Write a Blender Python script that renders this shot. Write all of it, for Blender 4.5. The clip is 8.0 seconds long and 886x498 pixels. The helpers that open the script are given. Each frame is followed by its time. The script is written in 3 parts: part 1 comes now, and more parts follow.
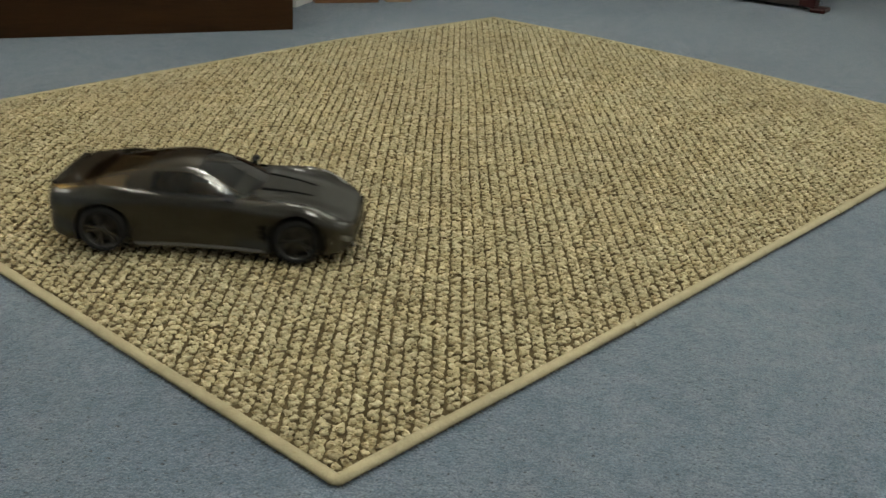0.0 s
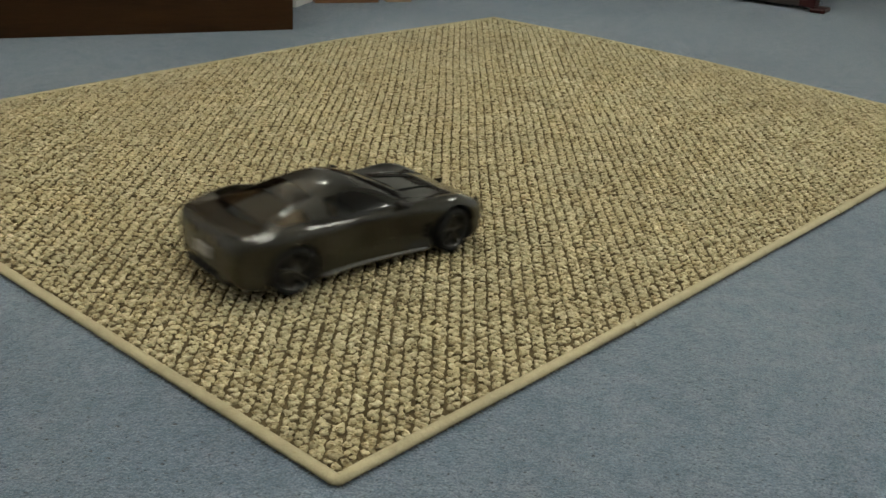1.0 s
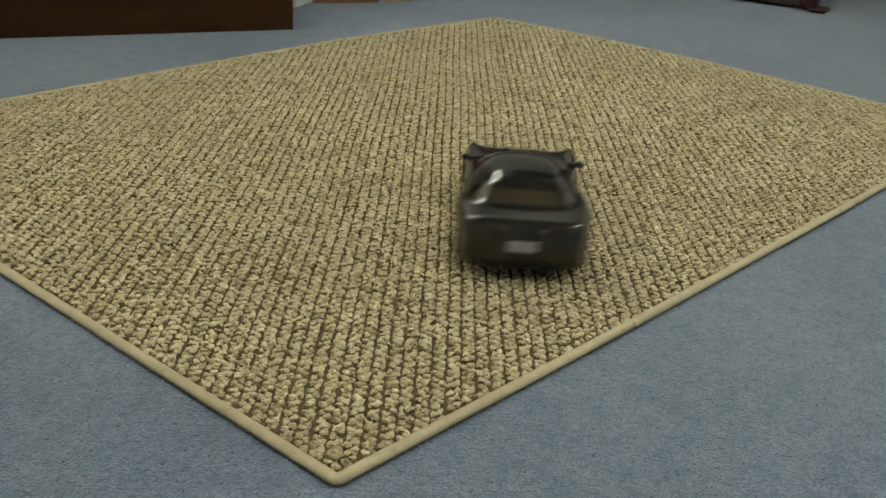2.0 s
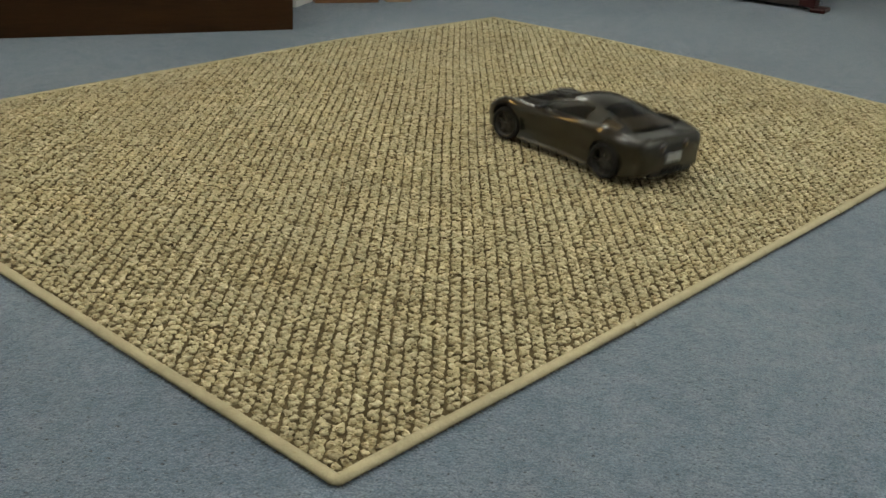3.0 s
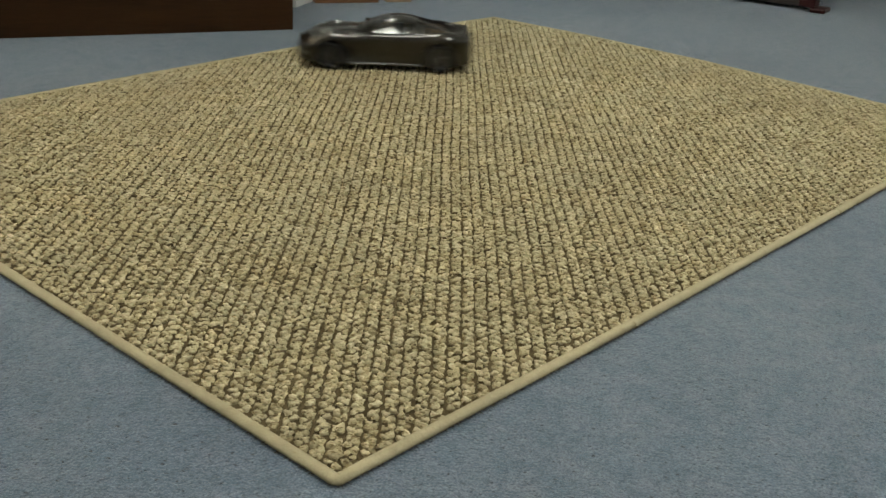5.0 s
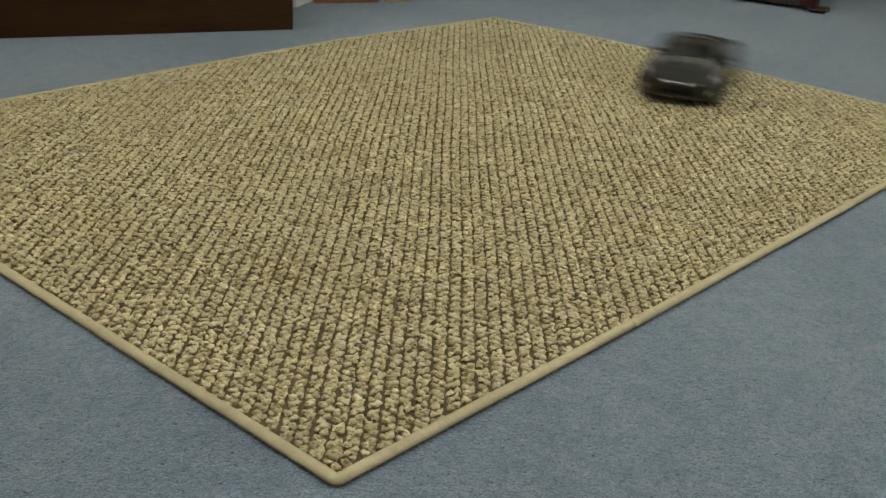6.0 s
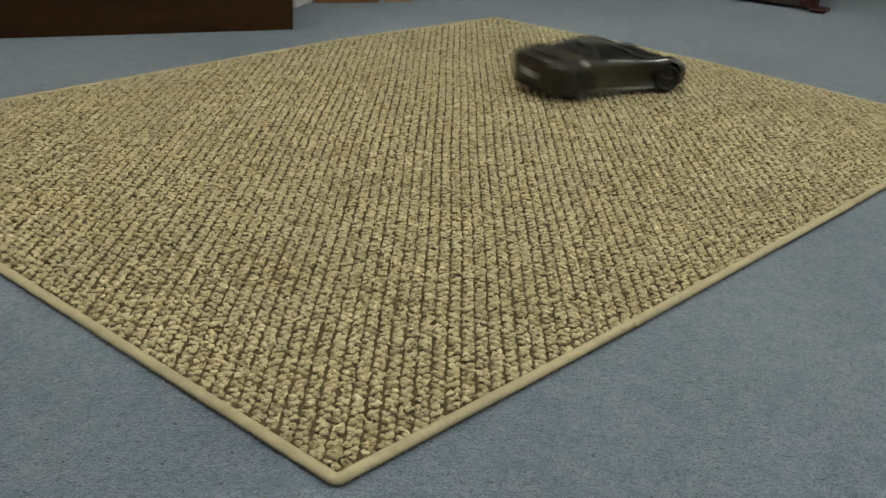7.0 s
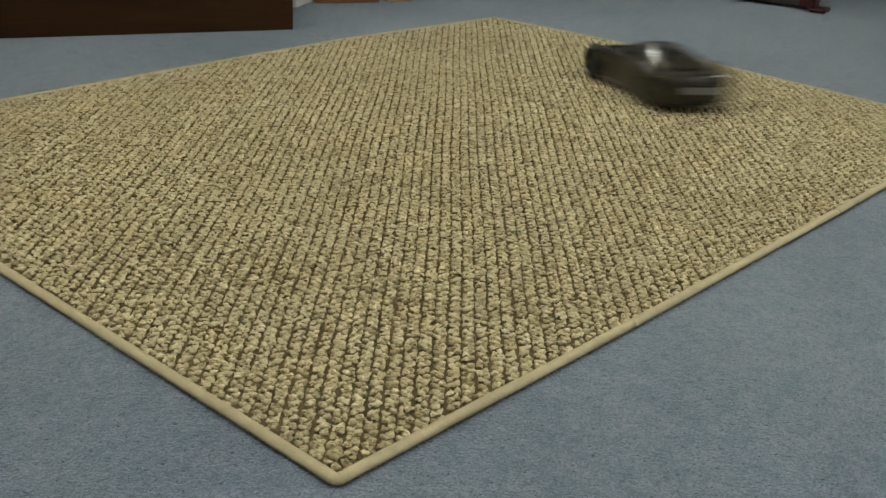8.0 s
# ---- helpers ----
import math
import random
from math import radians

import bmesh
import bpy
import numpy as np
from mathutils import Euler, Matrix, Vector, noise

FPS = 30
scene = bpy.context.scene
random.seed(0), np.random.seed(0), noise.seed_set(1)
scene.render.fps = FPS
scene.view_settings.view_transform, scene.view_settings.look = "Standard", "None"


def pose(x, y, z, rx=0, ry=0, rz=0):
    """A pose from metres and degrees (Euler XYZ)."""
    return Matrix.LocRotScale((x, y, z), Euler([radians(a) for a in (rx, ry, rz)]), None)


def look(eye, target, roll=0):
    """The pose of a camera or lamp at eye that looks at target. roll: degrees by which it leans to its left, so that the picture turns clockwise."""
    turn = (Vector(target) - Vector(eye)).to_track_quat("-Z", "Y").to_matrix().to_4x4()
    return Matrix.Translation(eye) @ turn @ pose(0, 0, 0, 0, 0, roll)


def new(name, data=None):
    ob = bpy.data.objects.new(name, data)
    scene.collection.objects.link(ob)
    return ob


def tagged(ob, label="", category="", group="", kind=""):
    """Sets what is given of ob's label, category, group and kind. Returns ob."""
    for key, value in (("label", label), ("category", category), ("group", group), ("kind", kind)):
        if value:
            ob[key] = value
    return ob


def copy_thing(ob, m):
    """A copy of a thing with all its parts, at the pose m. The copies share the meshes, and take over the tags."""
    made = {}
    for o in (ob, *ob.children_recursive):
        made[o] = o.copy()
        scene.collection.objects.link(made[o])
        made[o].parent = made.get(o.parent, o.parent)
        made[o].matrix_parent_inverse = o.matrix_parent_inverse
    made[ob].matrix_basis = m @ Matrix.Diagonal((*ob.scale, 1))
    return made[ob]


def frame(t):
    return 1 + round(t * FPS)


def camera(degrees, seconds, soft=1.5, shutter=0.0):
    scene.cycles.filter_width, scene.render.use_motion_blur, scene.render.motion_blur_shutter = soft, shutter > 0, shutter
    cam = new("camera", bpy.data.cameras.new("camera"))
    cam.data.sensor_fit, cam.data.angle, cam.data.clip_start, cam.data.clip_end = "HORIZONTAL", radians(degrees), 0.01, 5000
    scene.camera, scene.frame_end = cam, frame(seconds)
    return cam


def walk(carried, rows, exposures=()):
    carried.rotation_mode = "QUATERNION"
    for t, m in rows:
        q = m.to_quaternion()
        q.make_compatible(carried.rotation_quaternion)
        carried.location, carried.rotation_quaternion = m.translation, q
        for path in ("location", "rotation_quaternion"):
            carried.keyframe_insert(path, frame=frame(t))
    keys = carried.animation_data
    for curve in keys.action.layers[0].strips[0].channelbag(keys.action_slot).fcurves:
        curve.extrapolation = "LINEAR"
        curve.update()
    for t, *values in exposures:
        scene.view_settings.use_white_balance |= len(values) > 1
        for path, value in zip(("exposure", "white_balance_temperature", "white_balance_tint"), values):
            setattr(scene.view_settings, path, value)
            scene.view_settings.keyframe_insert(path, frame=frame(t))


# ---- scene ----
cam = camera(47.85, 8.0, soft=1.58, shutter=1.3)
EYE, AIM = (-0.4501, -0.4790, 0.496), (0.24887, 0.11582, 0.09892)
walk(cam, [(0.0, look(EYE, AIM, 3.54)), (8.0, look(EYE, AIM, 3.54))], [(0.0, 0.0), (8.0, 0.0)])

# ---- light: fluorescent troffers in the ceiling, see ceiling_light() below; dim fill from the room itself ----
TUBE_STRENGTH = 28.0
BULB_STRENGTH = 8.0
SHADE_STRENGTH = 16.0
world = bpy.data.worlds.new("world")
scene.world = world
world.use_nodes = True
world.node_tree.nodes["Background"].inputs[0].default_value = (0.8, 0.85, 0.9, 1)
world.node_tree.nodes["Background"].inputs[1].default_value = 0.02


# ---- materials ----
def nodes_of(name):
    m = bpy.data.materials.new(name)
    m.use_nodes = True
    t = m.node_tree
    return m, t, t.nodes["Principled BSDF"]


def link(t, a, b):
    t.links.new(a, b)


def noise_node(t, scale, detail=4.0, stretch=None, rough=0.55):
    n = t.nodes.new("ShaderNodeTexNoise")
    n.inputs["Scale"].default_value, n.inputs["Detail"].default_value = scale, detail
    n.inputs["Roughness"].default_value = rough
    co = t.nodes.new("ShaderNodeTexCoord")
    if stretch:
        mp = t.nodes.new("ShaderNodeMapping")
        mp.inputs["Scale"].default_value = stretch[:3]
        if len(stretch) > 3:  # lengthened along its own turned x
            mp.vector_type = "TEXTURE"
            mp.inputs["Rotation"].default_value = (0, 0, stretch[3])
        link(t, co.outputs["Object"], mp.inputs["Vector"])
        link(t, mp.outputs["Vector"], n.inputs["Vector"])
    else:
        link(t, co.outputs["Object"], n.inputs["Vector"])
    return n


def ramp(t, source, stops):
    r = t.nodes.new("ShaderNodeValToRGB")
    while len(r.color_ramp.elements) < len(stops):
        r.color_ramp.elements.new(0.5)
    for e, (p, c) in zip(r.color_ramp.elements, stops):
        e.position, e.color = p, (*c, 1)
    link(t, source, r.inputs["Fac"])
    return r


def mix_col(t, kind, fac, a, b):
    m = t.nodes.new("ShaderNodeMix")
    m.data_type, m.blend_type = "RGBA", kind
    for value, slot in ((fac, 0), (a, 6), (b, 7)):
        if isinstance(value, (int, float)):
            m.inputs[slot].default_value = value
        elif isinstance(value, tuple):
            m.inputs[slot].default_value = (*value, 1)
        else:
            link(t, value, m.inputs[slot])
    return m.outputs[2]


def bump(t, shader, height, strength, distance):
    b = t.nodes.new("ShaderNodeBump")
    b.inputs["Strength"].default_value, b.inputs["Distance"].default_value = strength, distance
    link(t, height, b.inputs["Height"])
    link(t, b.outputs["Normal"], shader.inputs["Normal"])


def plain(name, low, high, scale, rough, metal=0.0, relief=0.0, stretch=None, coat=0.0, spec=0.5):
    """A surface whose colour wanders between low and high at two scales."""
    m, t, s = nodes_of(name)
    a, b = noise_node(t, scale, 5, stretch), noise_node(t, scale * 7.3, 3, stretch)
    both = mix_col(t, "MIX", 0.35, a.outputs["Color"], b.outputs["Color"])
    r = ramp(t, both, [(0.32, low), (0.68, high)])
    link(t, r.outputs["Color"], s.inputs["Base Color"])
    s.inputs["Roughness"].default_value, s.inputs["Metallic"].default_value = rough, metal
    s.inputs["Coat Weight"].default_value = coat
    s.inputs["Coat Roughness"].default_value = 0.04
    s.inputs["Specular IOR Level"].default_value = spec
    if relief:
        bump(t, s, b.outputs["Fac"], 0.5, relief)
    return m


def carpet_material():
    m, t, s = nodes_of("blue_carpet")
    broad, patch = noise_node(t, 2.6, 4), noise_node(t, 34, 5)
    tuft = noise_node(t, 430, 3)
    streak = noise_node(t, 300, 3, (1.5, 1.0, 1.0, radians(-49)), 0.6)
    fleck = noise_node(t, 240, 2, (1.4, 1.0, 1.0, radians(-49)), 0.5)
    base = ramp(t, broad.outputs["Fac"], [(0.3, (0.106, 0.143, 0.194)), (0.7, (0.143, 0.181, 0.229))])
    blot = ramp(t, patch.outputs["Fac"], [(0.30, (0.74, 0.83, 0.87)), (0.5, (1.0, 1.0, 1.0)), (0.70, (1.20, 1.11, 1.10))])
    fine = ramp(t, tuft.outputs["Fac"], [(0.36, (0.62, 0.64, 0.67)), (0.5, (1.03, 1.02, 1.03)), (0.64, (1.32, 1.30, 1.29))])
    clump = noise_node(t, 120, 3)
    mottle = ramp(t, clump.outputs["Fac"], [(0.32, (0.66, 0.70, 0.76)), (0.5, (1.0, 1.0, 1.0)), (0.68, (1.20, 1.18, 1.14))])
    speck = ramp(t, streak.outputs["Fac"], [(0.33, (0.40, 0.42, 0.47)), (0.42, (1.0, 1.0, 1.0))])
    sparse = ramp(t, fleck.outputs["Fac"], [(0.295, (0.05, 0.06, 0.10)), (0.36, (1.0, 1.0, 1.0))])
    c = mix_col(t, "MULTIPLY", 1.0, base.outputs["Color"], blot.outputs["Color"])
    c = mix_col(t, "MULTIPLY", 0.9, c, fine.outputs["Color"])
    c = mix_col(t, "MULTIPLY", 0.8, c, mottle.outputs["Color"])
    c = mix_col(t, "MULTIPLY", 0.8, c, speck.outputs["Color"])
    c = mix_col(t, "MULTIPLY", 0.9, c, sparse.outputs["Color"])
    link(t, c, s.inputs["Base Color"])
    s.inputs["Roughness"].default_value = 0.95
    s.inputs["Specular IOR Level"].default_value = 0.15
    s.inputs["Sheen Weight"].default_value = 0.3
    h = mix_col(t, "MIX", 0.5, tuft.outputs["Color"], streak.outputs["Color"])
    bump(t, s, h, 1.0, 0.004)
    return m


def yarn_material(name, tones):
    m, t, s = nodes_of(name)
    geo = t.nodes.new("ShaderNodeNewGeometry")
    tone = ramp(t, geo.outputs["Random Per Island"], tones)
    broad = noise_node(t, 5.0, 4)
    wide = ramp(t, broad.outputs["Fac"], [(0.3, (0.90, 0.88, 0.84)), (0.7, (1.06, 1.05, 1.02))])
    fibre = noise_node(t, 360, 4, (1.7, 1.0, 1.0, radians(-49)), 0.66)
    thread = ramp(t, fibre.outputs["Fac"], [(0.37, (0.42, 0.365, 0.27)), (0.45, (0.84, 0.81, 0.76)), (0.51, (1.0, 1.0, 1.0)), (0.70, (1.08, 1.08, 1.07))])
    faded = noise_node(t, 11.0, 3)
    hue = ramp(t, faded.outputs["Fac"], [(0.34, (1.015, 0.997, 0.965)), (0.5, (1.0, 1.0, 1.0)), (0.66, (0.98, 0.997, 1.025))])
    c = mix_col(t, "MULTIPLY", 1.0, tone.outputs["Color"], wide.outputs["Color"])
    c = mix_col(t, "MULTIPLY", 1.0, c, hue.outputs["Color"])
    c = mix_col(t, "MULTIPLY", 0.9, c, thread.outputs["Color"])
    link(t, c, s.inputs["Base Color"])
    s.inputs["Roughness"].default_value = 0.9
    s.inputs["Specular IOR Level"].default_value = 0.2
    bump(t, s, fibre.outputs["Fac"], 0.8, 0.0015)
    return m


def paint_material():
    m, t, s = nodes_of("gunmetal_paint")
    flake = noise_node(t, 2600, 2)
    dust = noise_node(t, 14, 4)
    c = ramp(t, dust.outputs["Fac"], [(0.3, (0.013, 0.0108, 0.0070)), (0.7, (0.021, 0.0176, 0.0118))])
    f = ramp(t, flake.outputs["Fac"], [(0.4, (0.8, 0.8, 0.8)), (0.65, (1.3, 1.3, 1.3))])
    link(t, mix_col(t, "MULTIPLY", 0.6, c.outputs["Color"], f.outputs["Color"]), s.inputs["Base Color"])
    s.inputs["Metallic"].default_value = 0.6
    s.inputs["Specular IOR Level"].default_value = 0.2
    r = ramp(t, dust.outputs["Fac"], [(0.3, (0.40, 0.40, 0.40)), (0.7, (0.48, 0.48, 0.48))])
    link(t, r.outputs["Color"], s.inputs["Roughness"])
    s.inputs["Coat Weight"].default_value = 1.0
    s.inputs["Coat IOR"].default_value = 1.55
    s.inputs["Coat Roughness"].default_value = 0.05
    return m


def glass_material(name, tint, ior=1.75):
    m, t, s = nodes_of(name)
    t.nodes.remove(s)
    clear, gloss = t.nodes.new("ShaderNodeBsdfTransparent"), t.nodes.new("ShaderNodeBsdfGlossy")
    clear.inputs["Color"].default_value = (*tint, 1)
    gloss.inputs["Roughness"].default_value = 0.05
    fres, mix = t.nodes.new("ShaderNodeFresnel"), t.nodes.new("ShaderNodeMixShader")
    fres.inputs["IOR"].default_value = ior
    link(t, fres.outputs["Fac"], mix.inputs["Fac"])
    link(t, clear.outputs["BSDF"], mix.inputs[1])
    link(t, gloss.outputs["BSDF"], mix.inputs[2])
    link(t, mix.outputs["Shader"], t.nodes["Material Output"].inputs["Surface"])
    return m


def glow_material(name, colour, strength):
    m, t, s = nodes_of(name)
    s.inputs["Base Color"].default_value = (0.8, 0.8, 0.8, 1)
    s.inputs["Emission Color"].default_value = (*colour, 1)
    s.inputs["Emission Strength"].default_value = strength
    return m


CARPET = carpet_material()
YARN = yarn_material("beige_yarn", [(0.0, (0.365, 0.310, 0.190)), (0.12, (0.455, 0.398, 0.256)), (0.5, (0.505, 0.443, 0.291)), (1.0, (0.565, 0.500, 0.340))])
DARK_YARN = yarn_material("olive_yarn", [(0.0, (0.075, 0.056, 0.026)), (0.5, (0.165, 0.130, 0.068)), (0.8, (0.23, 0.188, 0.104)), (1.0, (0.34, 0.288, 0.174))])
BACKING = plain("rug_backing", (0.090, 0.068, 0.034), (0.145, 0.111, 0.059), 120, 0.95, relief=0.001, spec=0.1)
# loose edge fibres; the dark tone paints the shadow below the binding
FUZZ = plain("edge_shadow_fuzz", (0.05, 0.04, 0.02), (0.13, 0.105, 0.06), 500, 0.95, spec=0.1)
BINDING = plain("cotton_binding", (0.37, 0.315, 0.20), (0.46, 0.40, 0.26), 60, 0.9, relief=0.0016, spec=0.2)
PAINT = paint_material()
BLACK = plain("black_plastic", (0.006, 0.006, 0.006), (0.011, 0.010, 0.010), 60, 0.55, spec=0.25)
TAN_SEAT = plain("tan_seat", (0.30, 0.20, 0.12), (0.40, 0.28, 0.17), 50, 0.7)
INTERIOR = plain("cabin_plastic", (0.10, 0.10, 0.085), (0.14, 0.14, 0.12), 50, 0.6)
VENT = plain("matt_black", (0.004, 0.004, 0.004), (0.007, 0.007, 0.007), 60, 0.95, spec=0.05)
TRIM = plain("grey_trim", (0.045, 0.044, 0.040), (0.065, 0.063, 0.058), 80, 0.3, coat=0.5)
RUBBER = plain("tyre_rubber", (0.008, 0.008, 0.008), (0.015, 0.0145, 0.014), 90, 0.8, relief=0.0004, spec=0.25)
# skirt metal, made paler than the trim to paint in its reflected light
SKIRT = plain("sheen_pale_alloy", (0.12, 0.117, 0.11), (0.17, 0.167, 0.16), 60, 0.35, metal=0.6)
RIM = plain("dark_alloy", (0.055, 0.053, 0.049), (0.09, 0.087, 0.082), 60, 0.32, metal=0.8)
CHROME = plain("bright_alloy", (0.55, 0.55, 0.54), (0.65, 0.65, 0.64), 60, 0.2, metal=1.0)
GLASS = glass_material("tinted_glass", (0.60, 0.58, 0.52), 2.2)
CLEAR_GLASS = glass_material("clear_glass", (0.80, 0.77, 0.68))
DARK_GLASS = glass_material("dark_tinted_glass", (0.34, 0.34, 0.30))
LENS = plain("headlight_lens", (0.14, 0.14, 0.13), (0.24, 0.24, 0.22), 90, 0.15, coat=1.0)
RED_LENS = plain("tail_lens", (0.020, 0.006, 0.005), (0.030, 0.009, 0.007), 90, 0.15, coat=1.0)
PLATE = plain("plate_grey", (0.22, 0.225, 0.235), (0.29, 0.295, 0.305), 70, 0.4)
DARK_WOOD = plain("dark_walnut", (0.018, 0.0068, 0.0016), (0.046, 0.019, 0.0048), 9, 0.55, stretch=(0.35, 0.35, 4.0), relief=0.0006, spec=0.15)
RED_WOOD = plain("mahogany", (0.020, 0.0036, 0.003), (0.040, 0.007, 0.006), 10, 0.45, stretch=(4.0, 4.0, 0.4), relief=0.0005, spec=0.2)
LEATHER = plain("dark_leather", (0.018, 0.012, 0.011), (0.034, 0.022, 0.019), 30, 0.5, relief=0.001)
OAK = plain("orange_oak", (0.15, 0.062, 0.026), (0.26, 0.118, 0.052), 12, 0.5, stretch=(0.5, 0.5, 5.0), relief=0.0006)
TAN = plain("tan_board", (0.34, 0.22, 0.13), (0.43, 0.29, 0.18), 14, 0.7, stretch=(0.5, 0.5, 4.0))
WHITE = plain("white_paint", (0.70, 0.70, 0.68), (0.78, 0.78, 0.76), 3, 0.6, relief=0.0006)
TILE = plain("ceiling_board", (0.66, 0.66, 0.64), (0.76, 0.76, 0.74), 40, 0.9, relief=0.001)
STEEL = plain("white_steel", (0.72, 0.72, 0.72), (0.78, 0.78, 0.78), 20, 0.35)
TUBE = glow_material("fluorescent_tube", (0.985, 1.0, 0.87), TUBE_STRENGTH)
BULB = glow_material("warm_bulb", (1.0, 0.62, 0.22), BULB_STRENGTH)
SHADE = glow_material("lit_shade", (1.0, 0.60, 0.16), SHADE_STRENGTH)


# ---- mesh helpers ----
def mesh_of(name, verts, faces, material, smooth=False):
    me = bpy.data.meshes.new(name)
    me.from_pydata([tuple(map(float, v)) for v in verts], [], [tuple(f) for f in faces])
    me.materials.append(material)
    me.update()
    if smooth:
        me.shade_smooth()
    return me


def part(name, bm, material, parent, label="", smooth=False):
    """Links a bmesh, or a mesh, as one object under a thing or a part."""
    if isinstance(bm, bmesh.types.BMesh):
        me = bpy.data.meshes.new(name)
        bm.to_mesh(me)
        bm.free()
        me.materials.append(material)
        if smooth:
            me.shade_smooth()
    else:
        me = bm
    ob = new(name, me)
    ob.parent = parent
    return tagged(ob, label)


def box(bm, x0, x1, y0, y1, z0, z1, bevel=0.0):
    g = bmesh.ops.create_cube(bm, size=1.0, matrix=Matrix.Translation(((x0 + x1) / 2, (y0 + y1) / 2, (z0 + z1) / 2)) @ Matrix.Diagonal((x1 - x0, y1 - y0, z1 - z0, 1)))
    if bevel:
        edges = {e for v in g["verts"] for e in v.link_edges}
        bmesh.ops.bevel(bm, geom=list(edges), offset=bevel, segments=2, affect="EDGES", profile=0.5)
    return bm


def boxes(*rows):
    bm = bmesh.new()
    for r in rows:
        box(bm, *r)
    return bm


def lathe(profile, segments, axis="Y"):
    """A ring of the (radius, offset) profile turned about the axis; closed where a radius is 0."""
    verts, faces = [], []
    for r, o in profile:
        for i in range(segments):
            a = 2 * math.pi * i / segments
            c, d = r * math.cos(a), r * math.sin(a)
            verts.append((c, o, d) if axis == "Y" else (c, d, o))
    for k in range(len(profile) - 1):
        for i in range(segments):
            j = (i + 1) % segments
            f = (k * segments + i, k * segments + j, (k + 1) * segments + j, (k + 1) * segments + i)
            faces.append(f)
    return verts, faces


# ---- the room ----
def structure(name, bm, material, label):
    return tagged(part(name, bm, material, None, label), kind="structure")


structure("floor", boxes((-3.2, 4.6, -3.2, 4.6, -0.05, 0.0)), CARPET, "blue-grey cut-pile carpet with dark flecks")
structure("wall_south", boxes((-3.32, 4.72, -3.32, -3.2, 0, 2.5)), WHITE, "plain white painted wall")
structure("wall_east", boxes((4.6, 4.72, -3.2, 4.6, 0, 2.5)), WHITE, "plain white painted wall")
structure("wall_far", boxes((-3.32, 4.72, 4.6, 4.72, 0, 2.5)), WHITE, "plain white painted wall")
structure("wall_west", boxes((-3.32, -3.2, -3.2, 4.6, 0, 2.5)), WHITE, "plain white painted wall")
structure("ceiling", boxes((-3.32, 4.72, -3.32, 4.72, 2.5, 2.6)), TILE, "white mineral-board ceiling")


def ceiling_light():
    thing = tagged(new("ceiling_light"), "white steel ceiling fitting with four bare fluorescent tubes", "ceiling light", "ceiling lights")
    part("tray", boxes((-0.62, 0.62, -0.27, 0.27, -0.03, 0.0, 0.006)), STEEL, thing)
    for x in (-0.60, 0.58):
        part("end_bracket", boxes((x, x + 0.02, -0.25, 0.25, -0.12, -0.03, 0.003)), STEEL, thing)
    for y in (-0.21, -0.07, 0.07, 0.21):
        v, f = lathe([(0.016, -0.58), (0.016, 0.58)], 8)
        part("tube", mesh_of("tube", [(b, a + y, c - 0.095) for a, b, c in v], f, TUBE, True), None, thing, "glowing white fluorescent tube")
    return thing


light = ceiling_light()
light.matrix_basis = pose(0.5, 0.7, 2.498, 0, 0, 65)
for x, y in ((2.9, -1.8), (2.1, 2.75), (-2.2, 2.2), (0.2, -1.35)):
    copy_thing(light, pose(x, y, 2.498, 0, 0, 65))


# ---- furniture along the room's edges ----
def cabinet():
    """Low dark cabinet; local x along its front, y into its depth, origin at the front's end on the floor."""
    thing = tagged(new("cabinet"), "dark walnut cabinet with a deep plain plinth standing on the carpet", "cabinet")
    part("plinth", boxes((-1.5, 0, 0, 0.45, 0, 0.10, 0.002)), DARK_WOOD, thing)
    part("body", boxes((-1.5, 0, 0.0, 0.45, 0.104, 0.78, 0.003)), DARK_WOOD, thing)
    part("top", boxes((-1.52, 0.02, -0.02, 0.47, 0.784, 0.81, 0.004)), DARK_WOOD, thing)
    for k in range(3):
        d = part("door", boxes((-1.49 + 0.495 * k, -1.005 + 0.495 * k, -0.018, -0.002, 0.115, 0.775, 0.003)), DARK_WOOD, thing)
        part("handle", boxes((-1.06 + 0.495 * k, -1.045 + 0.495 * k, -0.04, -0.018, 0.40, 0.52, 0.004)), CHROME, d, "brushed metal handle")
    thing.matrix_basis = pose(1.1431, 1.3969, 0.0, 0, 0, -23.6)
    return thing


def wall_pier():
    bm = boxes((0.0, 0.115, 0.0, 0.6, 0.0, 2.498))
    ob = structure("wall_pier", bm, WHITE, "white painted end of a partition wall")
    part("baseboard", boxes((-0.002, 0.118, -0.012, -0.001, 0.0, 0.09, 0.002)), WHITE, ob)
    ob.matrix_basis = pose(1.338, 1.628, 0.0, 0, 0, 26)


def storage_box(length, depth, height, material, where, label):
    thing = tagged(new("wooden_box"), label, "box", "boxes by the wall")
    w = 0.012
    part("front_panel", boxes((0, length, 0, w, 0, height, 0.001)), material, thing)
    part("back_panel", boxes((0, length, depth - w, depth, 0, height, 0.001)), material, thing)
    part("side_panel", boxes((0, w, w, depth - w, 0, height, 0.001)), material, thing)
    part("side_panel", boxes((length - w, length, w, depth - w, 0, height, 0.001)), material, thing)
    part("lid", boxes((-0.005, length + 0.005, -0.005, depth + 0.005, height, height + 0.012, 0.002)), material, thing)
    thing.matrix_basis = where
    return thing


